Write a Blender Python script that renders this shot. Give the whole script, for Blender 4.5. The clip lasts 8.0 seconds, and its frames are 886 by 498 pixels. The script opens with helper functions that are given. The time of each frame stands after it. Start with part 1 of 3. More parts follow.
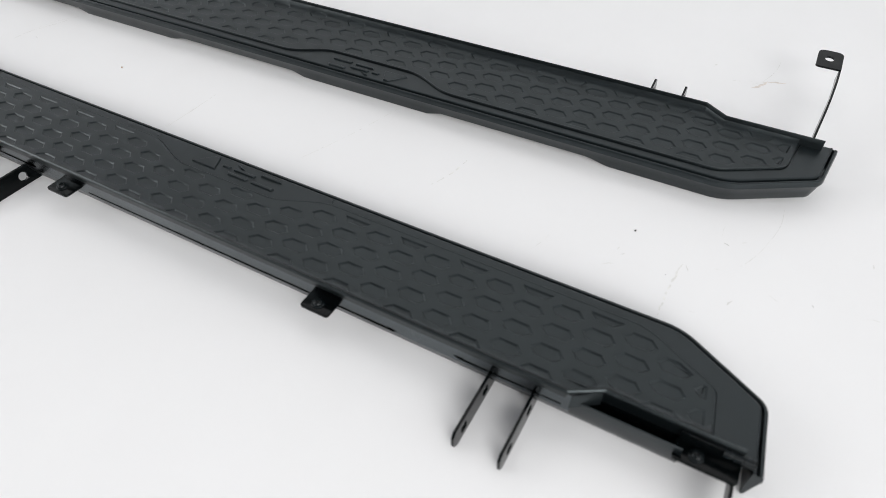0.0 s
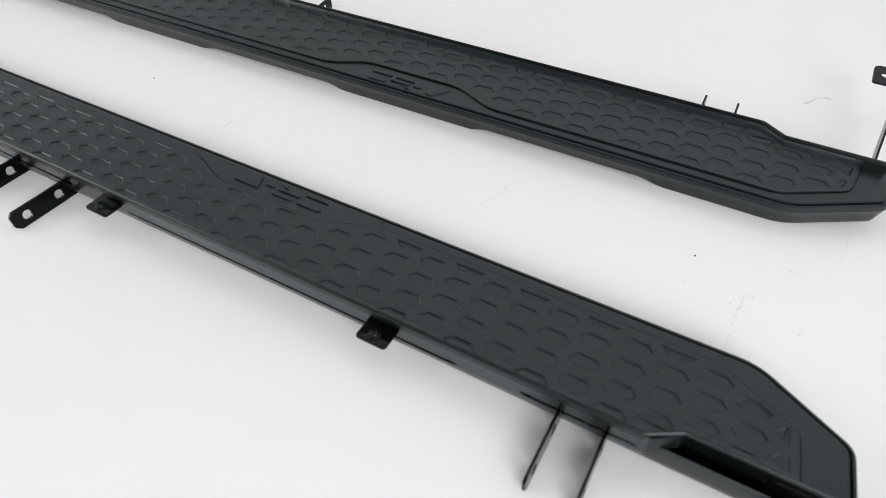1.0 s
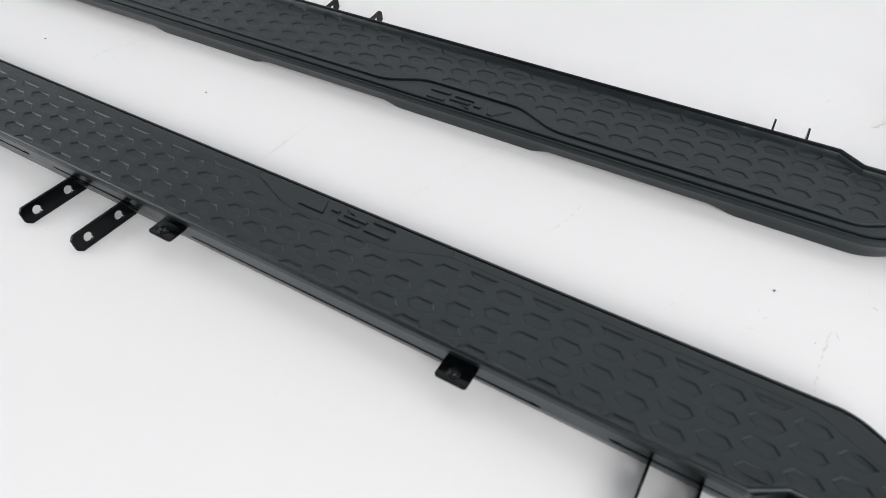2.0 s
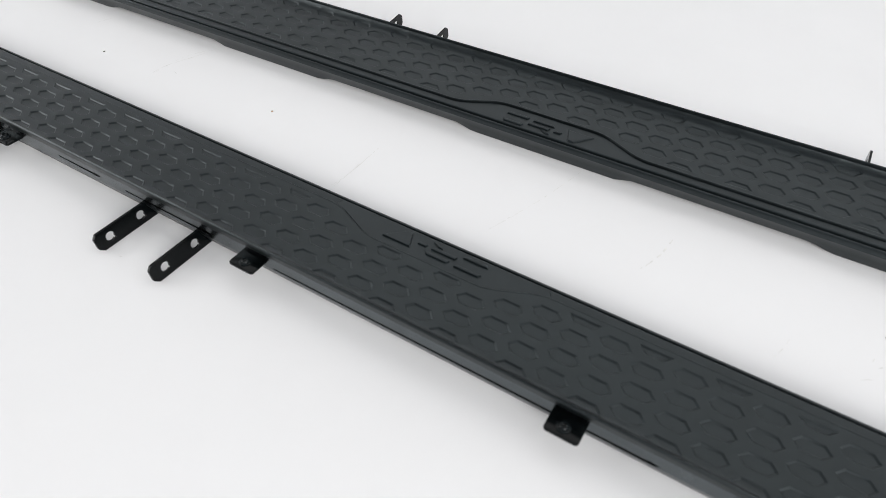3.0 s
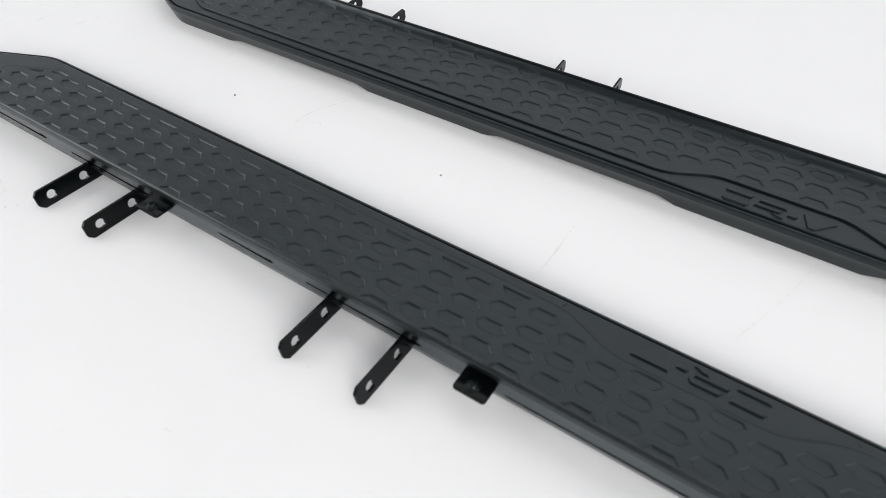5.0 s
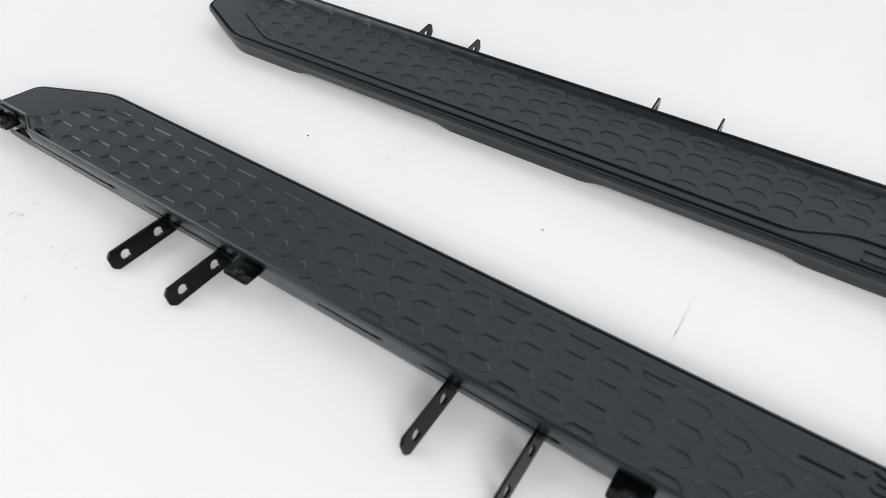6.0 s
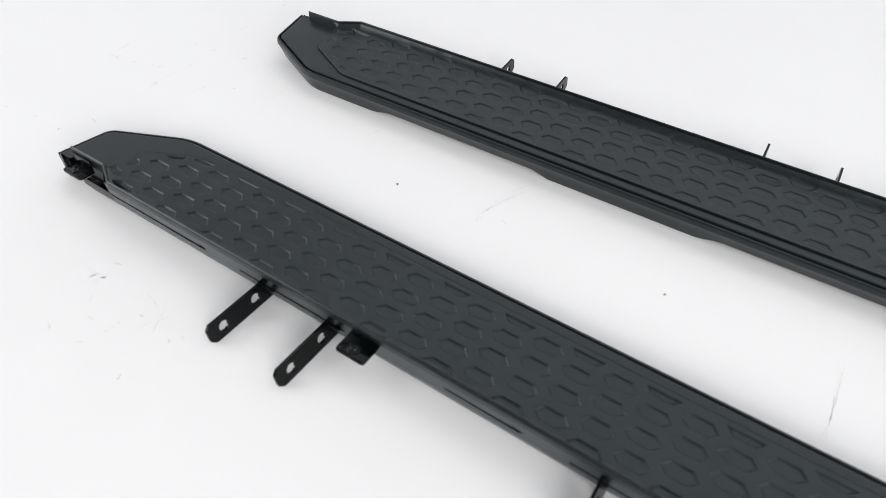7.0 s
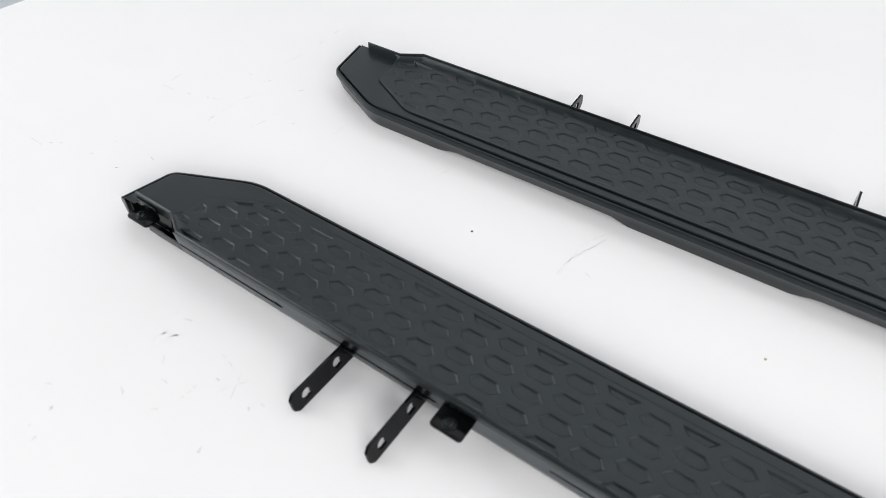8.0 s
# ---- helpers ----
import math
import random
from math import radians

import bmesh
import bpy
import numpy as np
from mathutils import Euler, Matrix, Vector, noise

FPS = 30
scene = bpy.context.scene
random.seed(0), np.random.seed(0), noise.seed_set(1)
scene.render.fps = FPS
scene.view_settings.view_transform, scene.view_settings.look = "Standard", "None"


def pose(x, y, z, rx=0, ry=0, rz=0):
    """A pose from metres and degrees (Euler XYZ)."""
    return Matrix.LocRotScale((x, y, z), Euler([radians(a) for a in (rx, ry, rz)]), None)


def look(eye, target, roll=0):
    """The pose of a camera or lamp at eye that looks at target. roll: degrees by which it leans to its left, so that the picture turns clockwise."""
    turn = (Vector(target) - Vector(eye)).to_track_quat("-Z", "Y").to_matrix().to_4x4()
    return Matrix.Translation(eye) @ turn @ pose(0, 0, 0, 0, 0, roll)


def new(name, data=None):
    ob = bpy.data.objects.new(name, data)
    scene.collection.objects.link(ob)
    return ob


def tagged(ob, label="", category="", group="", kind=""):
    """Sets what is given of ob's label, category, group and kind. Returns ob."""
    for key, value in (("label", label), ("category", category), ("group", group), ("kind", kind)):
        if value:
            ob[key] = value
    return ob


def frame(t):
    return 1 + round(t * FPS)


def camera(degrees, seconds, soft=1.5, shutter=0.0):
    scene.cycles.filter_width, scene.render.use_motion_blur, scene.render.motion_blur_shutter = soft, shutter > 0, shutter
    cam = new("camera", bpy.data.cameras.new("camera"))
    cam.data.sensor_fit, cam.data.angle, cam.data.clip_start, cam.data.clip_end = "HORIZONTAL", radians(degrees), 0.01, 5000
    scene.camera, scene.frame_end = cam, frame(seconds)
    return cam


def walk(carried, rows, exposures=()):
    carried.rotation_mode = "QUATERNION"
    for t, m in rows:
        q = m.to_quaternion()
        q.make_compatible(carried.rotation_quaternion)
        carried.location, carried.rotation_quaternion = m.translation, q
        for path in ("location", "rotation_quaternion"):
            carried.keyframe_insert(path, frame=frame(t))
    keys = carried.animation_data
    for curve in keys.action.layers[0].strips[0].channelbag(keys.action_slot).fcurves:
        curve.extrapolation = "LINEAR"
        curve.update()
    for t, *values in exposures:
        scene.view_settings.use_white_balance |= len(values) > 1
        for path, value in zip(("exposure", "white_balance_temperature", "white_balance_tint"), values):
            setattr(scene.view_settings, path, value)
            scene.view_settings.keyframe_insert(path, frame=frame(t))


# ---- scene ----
from mathutils.geometry import delaunay_2d_cdt

cam = camera(67.91, 8.0, 0.6)
cam.data.dof.use_dof, cam.data.dof.focus_distance, cam.data.dof.aperture_fstop = True, 1.04, 4.9
PATH = [
    (0, (0.3478, -0.3288, 0.5647), (-0.3208, 0.9324, -0.8361), 1.04),
    (0.5, (0.3127, -0.3245, 0.5653), (-0.3533, 0.9352, -0.8382), 1.19),
    (1, (0.2735, -0.3215, 0.5642), (-0.3995, 0.9366, -0.8373), 1.29),
    (1.5, (0.2329, -0.3197, 0.5697), (-0.4486, 0.9295, -0.8357), 1.39),
    (3, (0.0779, -0.3229, 0.5777), (-0.6394, 0.9043, -0.8292), 1.71),
    (3.5, (0.0103, -0.3215, 0.5744), (-0.7160, 0.9025, -0.8307), 1.97),
    (4, (-0.0650, -0.3194, 0.5689), (-0.7972, 0.9020, -0.8354), 2.22),
    (4.5, (-0.1469, -0.3154, 0.5619), (-0.8808, 0.9031, -0.8441), 2.51),
    (6, (-0.3911, -0.2872, 0.5599), (-1.1298, 0.9282, -0.8463), 2.81),
    (6.5, (-0.4779, -0.2861, 0.5580), (-1.2121, 0.9362, -0.8445), 3.04),
    (7, (-0.5548, -0.2806, 0.5654), (-1.2955, 0.9373, -0.8375), 3.00),
    (7.5, (-0.6174, -0.2737, 0.5771), (-1.3693, 0.9358, -0.8271), 2.84),
    (8, (-0.6699, -0.2703, 0.5795), (-1.4298, 0.9384, -0.8211), 3.01),
]
walk(cam, [(t, look(eye, target, roll)) for t, eye, target, roll in PATH], [(0, -0.29), (4, -0.20), (8, -0.09)])

# ---- light: unseen soft lamps, added overhead beyond the boards, in the near corners and at the sides ----
world = bpy.data.worlds.new("studio_air")
world.use_nodes = True
world.node_tree.nodes["Background"].inputs[0].default_value = (0.93, 0.96, 1.0, 1)
world.node_tree.nodes["Background"].inputs[1].default_value = 0.5
scene.world = world


def unseen_lamp(x, y, z, sx, sy, watts, aim):
    lamp = bpy.data.lights.new("unseen_area_lamp", "AREA")
    lamp.shape, lamp.size, lamp.size_y, lamp.energy, lamp.color = "RECTANGLE", sx, sy, watts, (1.0, 0.99, 0.98)
    ob = new("unseen_area_lamp", lamp)
    ob.matrix_world = look((x, y, z), aim)


unseen_lamp(-0.70, 2.40, 4.10, 6.8, 3.0, 69, (-0.70, 2.40, 0))
# added fill from the near corners and sides, to lift the floor's shadows
unseen_lamp(2.55, -3.30, 2.30, 3.0, 2.2, 255, (-0.45, 0.20, 0.1))
unseen_lamp(-4.20, -1.50, 1.80, 4.4, 2.4, 148, (-0.45, 0.20, 0.2))
unseen_lamp(3.80, -0.20, 1.50, 5.0, 2.4, 60, (-0.45, 0.20, 0.2))
# weak low lamp, added to brighten the wells' near edges
unseen_lamp(-0.80, 3.85, 0.80, 5.5, 1.2, 7, (-0.60, 0.35, 0.4))


# ---- materials ----
def nodes_of(name):
    m = bpy.data.materials.new(name)
    m.use_nodes = True
    t = m.node_tree
    return m, t, t.nodes["Principled BSDF"]


def noise_of(t, scale, detail=4.0, rough=0.6, stretch=None):
    n = t.nodes.new("ShaderNodeTexNoise")
    n.inputs["Scale"].default_value, n.inputs["Detail"].default_value, n.inputs["Roughness"].default_value = scale, detail, rough
    c = t.nodes.new("ShaderNodeTexCoord")
    if stretch:
        mp = t.nodes.new("ShaderNodeMapping")
        mp.inputs["Scale"].default_value = stretch
        t.links.new(c.outputs["Object"], mp.inputs["Vector"])
        t.links.new(mp.outputs["Vector"], n.inputs["Vector"])
    else:
        t.links.new(c.outputs["Object"], n.inputs["Vector"])
    return n.outputs["Fac"]


def ramp_of(t, source, stops):
    r = t.nodes.new("ShaderNodeValToRGB")
    e = r.color_ramp.elements
    while len(e) < len(stops):
        e.new(0.5)
    for k, (pos, col) in zip(e, stops):
        k.position, k.color = pos, (*col, 1) if len(col) == 3 else col
    t.links.new(source, r.inputs["Fac"])
    return r.outputs["Color"]


def bump_of(t, bsdf, source, strength, distance):
    b = t.nodes.new("ShaderNodeBump")
    b.inputs["Strength"].default_value, b.inputs["Distance"].default_value = strength, distance
    t.links.new(source, b.inputs["Height"])
    t.links.new(b.outputs["Normal"], bsdf.inputs["Normal"])


def grey(v, tint=(0.70, 1.0, 1.14)):
    return tuple(v * k for k in tint)


def coated(name, low, high, rough_low, rough_high, grain=1400, relief=0.00012, spec=0.5, metal=0.0, tint=(0.70, 1.0, 1.14), sheen=(1.0, 1.0, 1.0)):
    m, t, b = nodes_of(name)
    t.links.new(ramp_of(t, noise_of(t, 9, 5), [(0.3, grey(low, tint)), (0.72, grey(high, tint))]), b.inputs["Base Color"])
    t.links.new(ramp_of(t, noise_of(t, 26, 5), [(0.3, (rough_low,) * 3), (0.7, (rough_high,) * 3)]), b.inputs["Roughness"])
    bump_of(t, b, noise_of(t, grain, 2), 0.35, relief)
    b.inputs["Specular IOR Level"].default_value, b.inputs["Metallic"].default_value = spec, metal
    b.inputs["Specular Tint"].default_value = (*sheen, 1)
    return m


def streaked(m):
    """Fine lengthwise drawing marks on an extruded rail."""
    t = m.node_tree
    b = t.nodes["Principled BSDF"]
    bump_of(t, b, noise_of(t, 6, 4, 0.55, (0.35, 22, 22)), 0.30, 0.0005)
    return m


PLASTIC = coated("black_moulded_plastic", 0.0036, 0.0052, 0.31, 0.40, spec=0.54, sheen=(0.84, 0.96, 1.0))
TRIM = coated("black_smooth_plastic_trim", 0.006, 0.0085, 0.28, 0.36, spec=0.50, sheen=(0.86, 0.96, 1.0))
RAIL = coated("dark_anodised_aluminium", 0.105, 0.130, 0.18, 0.28, 900, metal=1.0, tint=(0.86, 1.0, 1.07))
streaked(RAIL)
STEEL = coated("black_painted_steel", 0.002, 0.0035, 0.10, 0.20, 700, spec=0.2)
BOLT = coated("black_oxide_steel", 0.006, 0.010, 0.2, 0.3, 500, spec=0.25)


def floor_material():
    m, t, b = nodes_of("white_lacquered_board")
    base = ramp_of(t, noise_of(t, 1.3, 6, 0.65), [(0.25, (0.79, 0.79, 0.797)), (0.75, (0.83, 0.83, 0.836))])
    t.links.new(base, b.inputs["Base Color"])
    t.links.new(ramp_of(t, noise_of(t, 6, 6), [(0.3, (0.45,) * 3), (0.7, (0.62,) * 3)]), b.inputs["Roughness"])
    bump_of(t, b, noise_of(t, 60, 3), 0.08, 0.0004)
    b.inputs["Specular IOR Level"].default_value = 0.3
    return m


def plain(name, colour, rough=0.6, scale=4.0, spread=0.06):
    m, t, b = nodes_of(name)
    lo, hi = [tuple(c * k for c in colour) for k in (1 - spread, 1 + spread)]
    t.links.new(ramp_of(t, noise_of(t, scale, 5), [(0.3, lo), (0.7, hi)]), b.inputs["Base Color"])
    b.inputs["Roughness"].default_value = rough
    return m


FLOOR = floor_material()
WALL = plain("white_unseen_wall", (0.78, 0.79, 0.8), 0.7)
# dull greys for the unseen ceiling and south wall, to hold reflections down
UNSEEN_GREY = plain("grey_unseen_ceiling", (0.30, 0.30, 0.31), 0.8)
UNSEEN_DARK = plain("dark_grey_unseen_wall", (0.10, 0.10, 0.105), 0.9)
CONCRETE = plain("grey_blue_floor", (0.42, 0.46, 0.5), 0.6, 7.0, 0.1)
SCUFFS = [plain("grey_scuff", (v, v, v * 0.98), 0.6, 90.0, 0.12) for v in (0.725, 0.665, 0.59, 0.45)]
FAINT = plain("faint_grey_rub", (0.785, 0.785, 0.785), 0.6, 120.0, 0.02)
BROWN_SCUFF = plain("brown_scuff", (0.70, 0.655, 0.615), 0.7, 90.0, 0.15)
DARK_SPECK = plain("dark_grit", (0.06, 0.055, 0.05), 0.8, 300.0, 0.3)
BROWN_SPECK = plain("brown_crumb", (0.40, 0.28, 0.17), 0.8, 300.0, 0.3)


# ---- mesh helpers ----
def smooth_mesh(me, angle=32):
    me.shade_smooth()
    me.set_sharp_from_angle(angle=radians(angle))


def finish(bm, name, material, angle=32):
    me = bpy.data.meshes.new(name)
    bm.normal_update()
    bm.to_mesh(me)
    bm.free()
    me.materials.append(material)
    smooth_mesh(me, angle)
    return me


def part(name, bm, material, parent, label="", angle=32, skew=0.0):
    """Links a bmesh as one mesh object under a thing or a part; side -1 mirrors it, a trace longer and warped."""
    for v in bm.verts:
        v.co.y += skew * (v.co.x + 0.45) * v.co.y / 0.16
    if SIDE < 0:
        for v in bm.verts:
            along = 0.0 if material is STEEL else v.co.x + 1.30
            v.co.x += 0.0052 * along
            v.co.z += 0.0022 * along * (1 - v.co.y / 0.16)
            v.co.y = -v.co.y
        bmesh.ops.reverse_faces(bm, faces=bm.faces[:])
    ob = new(name, finish(bm, name, material, angle))
    ob.parent = parent
    return tagged(ob, label)


SIDE = 1
SKEW = 0.0            # slight taper of the outer edge, per metre


def box(bm, x0, x1, y0, y1, z0, z1, bevel=0.0):
    r = bmesh.ops.create_cube(bm, size=1.0)
    for v in r["verts"]:
        v.co = ((x0 + x1) / 2 + v.co.x * (x1 - x0), (y0 + y1) / 2 + v.co.y * (y1 - y0), (z0 + z1) / 2 + v.co.z * (z1 - z0))
    if bevel:
        es = list({e for v in r["verts"] for e in v.link_edges})
        bmesh.ops.bevel(bm, geom=es, offset=bevel, segments=2, profile=0.5, affect="EDGES")
    return bm


def rounded(nodes, step=0.012):
    """A polyline through (x, y, radius) nodes with rounded corners, sampled finely."""
    pts = [Vector(n[:2]) for n in nodes]
    out = [pts[0]]
    for i in range(1, len(nodes) - 1):
        a, b, c, r = pts[i - 1], pts[i], pts[i + 1], nodes[i][2]
        u, w = (a - b).normalized(), (c - b).normalized()
        half = math.acos(max(-1, min(1, u.dot(w)))) / 2
        cut = min(r / math.tan(half), 0.48 * (a - b).length, 0.48 * (c - b).length)
        p, q = b + u * cut, b + w * cut
        n = 8
        for k in range(n + 1):
            s = k / n
            out.append(p * (1 - s) ** 2 + b * 2 * s * (1 - s) + q * s * s)
    out.append(pts[-1])
    fine = [out[0]]
    for p in out[1:]:
        gap = (p - fine[-1]).length
        if gap < 1e-5:
            continue
        k = max(1, int(gap / step))
        base = fine[-1].copy()
        fine += [base.lerp(p, j / k) for j in range(1, k + 1)]
    return fine


def inward(path, d, closed=False):
    """The path moved to its right-hand side by d."""
    out, n = [], len(path)
    for i, p in enumerate(path):
        a = path[i - 1] if (i or closed) else p
        c = path[(i + 1) % n] if (i < n - 1 or closed) else p
        u = (p - a).normalized() if (p - a).length else (c - p).normalized()
        w = (c - p).normalized() if (c - p).length else u
        nu, nw = Vector((u.y, -u.x)), Vector((w.y, -w.x))
        m = (nu + nw).normalized()
        out.append(p + m * (d / max(0.4, m.dot(nu))))
    return out


def loft(bm, path, section, closed=False):
    """Sweeps a section of (inset, height or function of x) along a plan path."""
    rows = []
    for d, z in section:
        rows.append([bm.verts.new((q.x, q.y, z(q.x) if callable(z) else z)) for q in inward(path, d, closed)])
    n = len(path)
    for a, b in zip(rows, rows[1:]):
        for i in range(n if closed else n - 1):
            j = (i + 1) % n
            bm.faces.new((a[i], b[i], b[j], a[j]))
    return rows


def turned(poly):
    area = sum(a.x * b.y - b.x * a.y for a, b in zip(poly, poly[1:] + poly[:1]))
    return poly if area > 0 else poly[::-1]


def sunk_plate(outline, wells, place, rings, extra=(), keep=None, pierced=False):
    """A flat plate with wells sunk into it. place maps (x, y, depth) into space; rings: (inset, depth) from the rim to the well's floor.
    keep: an inner polygon, to split the plate into two meshes (outside, inside)."""
    outline = turned([Vector(p) for p in outline])
    wells = [turned([Vector(p) for p in w]) for w in wells]
    polys = [outline] + ([turned([Vector(p) for p in keep])] if keep else []) + wells
    first = 2 if keep else 1
    verts, faces = [], []
    for p in polys:
        faces.append(list(range(len(verts), len(verts) + len(p))))
        verts += p
    verts += [Vector(p) for p in extra]
    from_cdt = delaunay_2d_cdt(verts, [], faces, 0, 1e-6)
    co, _, tris, _, _, owners = from_cdt
    meshes = [bmesh.new(), bmesh.new()]
    made = [{}, {}]
    for tri, own in zip(tris, owners):
        if 0 not in own or any(o >= first for o in own):
            continue
        k = 1 if keep and 1 in own else 0
        vs = []
        for i in tri:
            if i not in made[k]:
                made[k][i] = meshes[k].verts.new(place(co[i].x, co[i].y, 0.0))
            vs.append(made[k][i])
        meshes[k].faces.new(vs)
    for w in wells:
        mid = sum(w, Vector((0, 0))) / len(w)
        fit = min(1.0, room(w) / (1.35 * rings[-1][0])) if rings[-1][0] else 1.0
        k = 0
        if keep:
            k = 1 if inside(mid, polys[1]) else 0
        bm, last = meshes[k], None
        for inset, depth in rings:
            now = [bm.verts.new(place(q.x, q.y, depth)) for q in inward(w, -inset * fit, True)]
            if last:
                for i in range(len(w)):
                    j = (i + 1) % len(w)
                    bm.faces.new((last[i], last[j], now[j], now[i]))
            last = now
        if not pierced:
            bm.faces.new(last)
    for bm in meshes:
        bmesh.ops.remove_doubles(bm, verts=bm.verts[:], dist=1e-6)
    return meshes if keep else meshes[0]


def room(poly):
    """Distance from a polygon's middle to its nearest side."""
    mid = sum(poly, Vector((0, 0))) / len(poly)
    return min(abs((b - a).normalized().cross(mid - a)) for a, b in zip(poly, poly[1:] + poly[:1]) if (b - a).length > 1e-7)


def inside(p, poly):
    hit = False
    for a, b in zip(poly, poly[1:] + poly[:1]):
        if (a.y > p.y) != (b.y > p.y) and p.x < (b.x - a.x) * (p.y - a.y) / (b.y - a.y) + a.x:
            hit = not hit
    return hit


def clipped(poly, n, c):
    """The part of a convex polygon where n.p <= c."""
    out = []
    for a, b in zip(poly, poly[1:] + poly[:1]):
        da, db = n.dot(a) - c, n.dot(b) - c
        if da <= 0:
            out.append(a)
        if (da < 0) != (db < 0):
            out.append(a.lerp(b, da / (da - db)))
    return out


# ---- the running board: x along it, y from the car side to the outer edge ----
TOP = 0.0402          # tread surface
BAND = 0.0374         # outer band, a step below the tread
RIM = 0.0530          # top of the upstand
REAR = 0.0245         # outer face of the upstand
LEDGE = 0.0430        # the same in the end zones
X_JOG = (-1.252, -1.2195, 0.2915, 0.322)
OUTER = rounded([(-1.343, 0.038, 0), (-1.333, 0.113, 0.022), (-1.228, 0.1635, 0.09), (0.352, 0.1635, 0.09), (0.459, 0.107, 0.022), (0.469, 0.036, 0)])
EDGE = [(-1.257, 0.0475, 0), (-1.252, 0.103, 0.014), (-1.172, 0.1432, 0.06), (-0.345, 0.1432, 0.08), (-0.287, 0.1170, 0.08),
        (-0.125, 0.1170, 0.08), (-0.067, 0.1432, 0.08), (0.333, 0.1432, 0.06), (0.412, 0.102, 0.016), (0.420, 0.0475, 0)]


# the nearer board's corner is a little fuller than its twin's
OUTER_FULL = rounded([(-1.343, 0.038, 0), (-1.333, 0.113, 0.022), (-1.228, 0.1640, 0.09), (0.367, 0.1640, 0.07), (0.461, 0.1115, 0.022), (0.469, 0.036, 0)])


def rear_line(x):
    """Outer face of the upstand in plan, with its two jogs."""
    if x < X_JOG[1]:
        s = max(0.0, min(1.0, (X_JOG[1] - x) / (X_JOG[1] - X_JOG[0])))
    else:
        s = max(0.0, min(1.0, (x - X_JOG[2]) / (X_JOG[3] - X_JOG[2])))
    return REAR + s * (LEDGE - REAR)


def sweep(x, y):
    """0 on the flat of the tread, rising to 1 where it meets the upstand."""
    return max(0.0, min(1.0, (rear_line(x) + 0.0190 - y) / 0.0168))


def tread_height(x, y, depth):
    """The tread curves up towards the upstand, and its wells grow shallower there."""
    u = sweep(x, y)
    return TOP + 0.0088 * u ** 2.5 - depth * (1 - 0.88 * min(1.0, 1.5 * u))


def skirt_foot(x):
    """Height of the skirt's lower edge: long shallow cut-outs between the feet."""
    z = 0.001
    for a, b in ((-1.104, -0.812), (-0.602, -0.317), (-0.090, 0.192)):
        rise = min((x - a) / 0.024, (b - x) / 0.024)
        z = max(z, 0.001 + 0.0070 * max(0.0, min(1.0, rise)) ** 1.0)
    return z


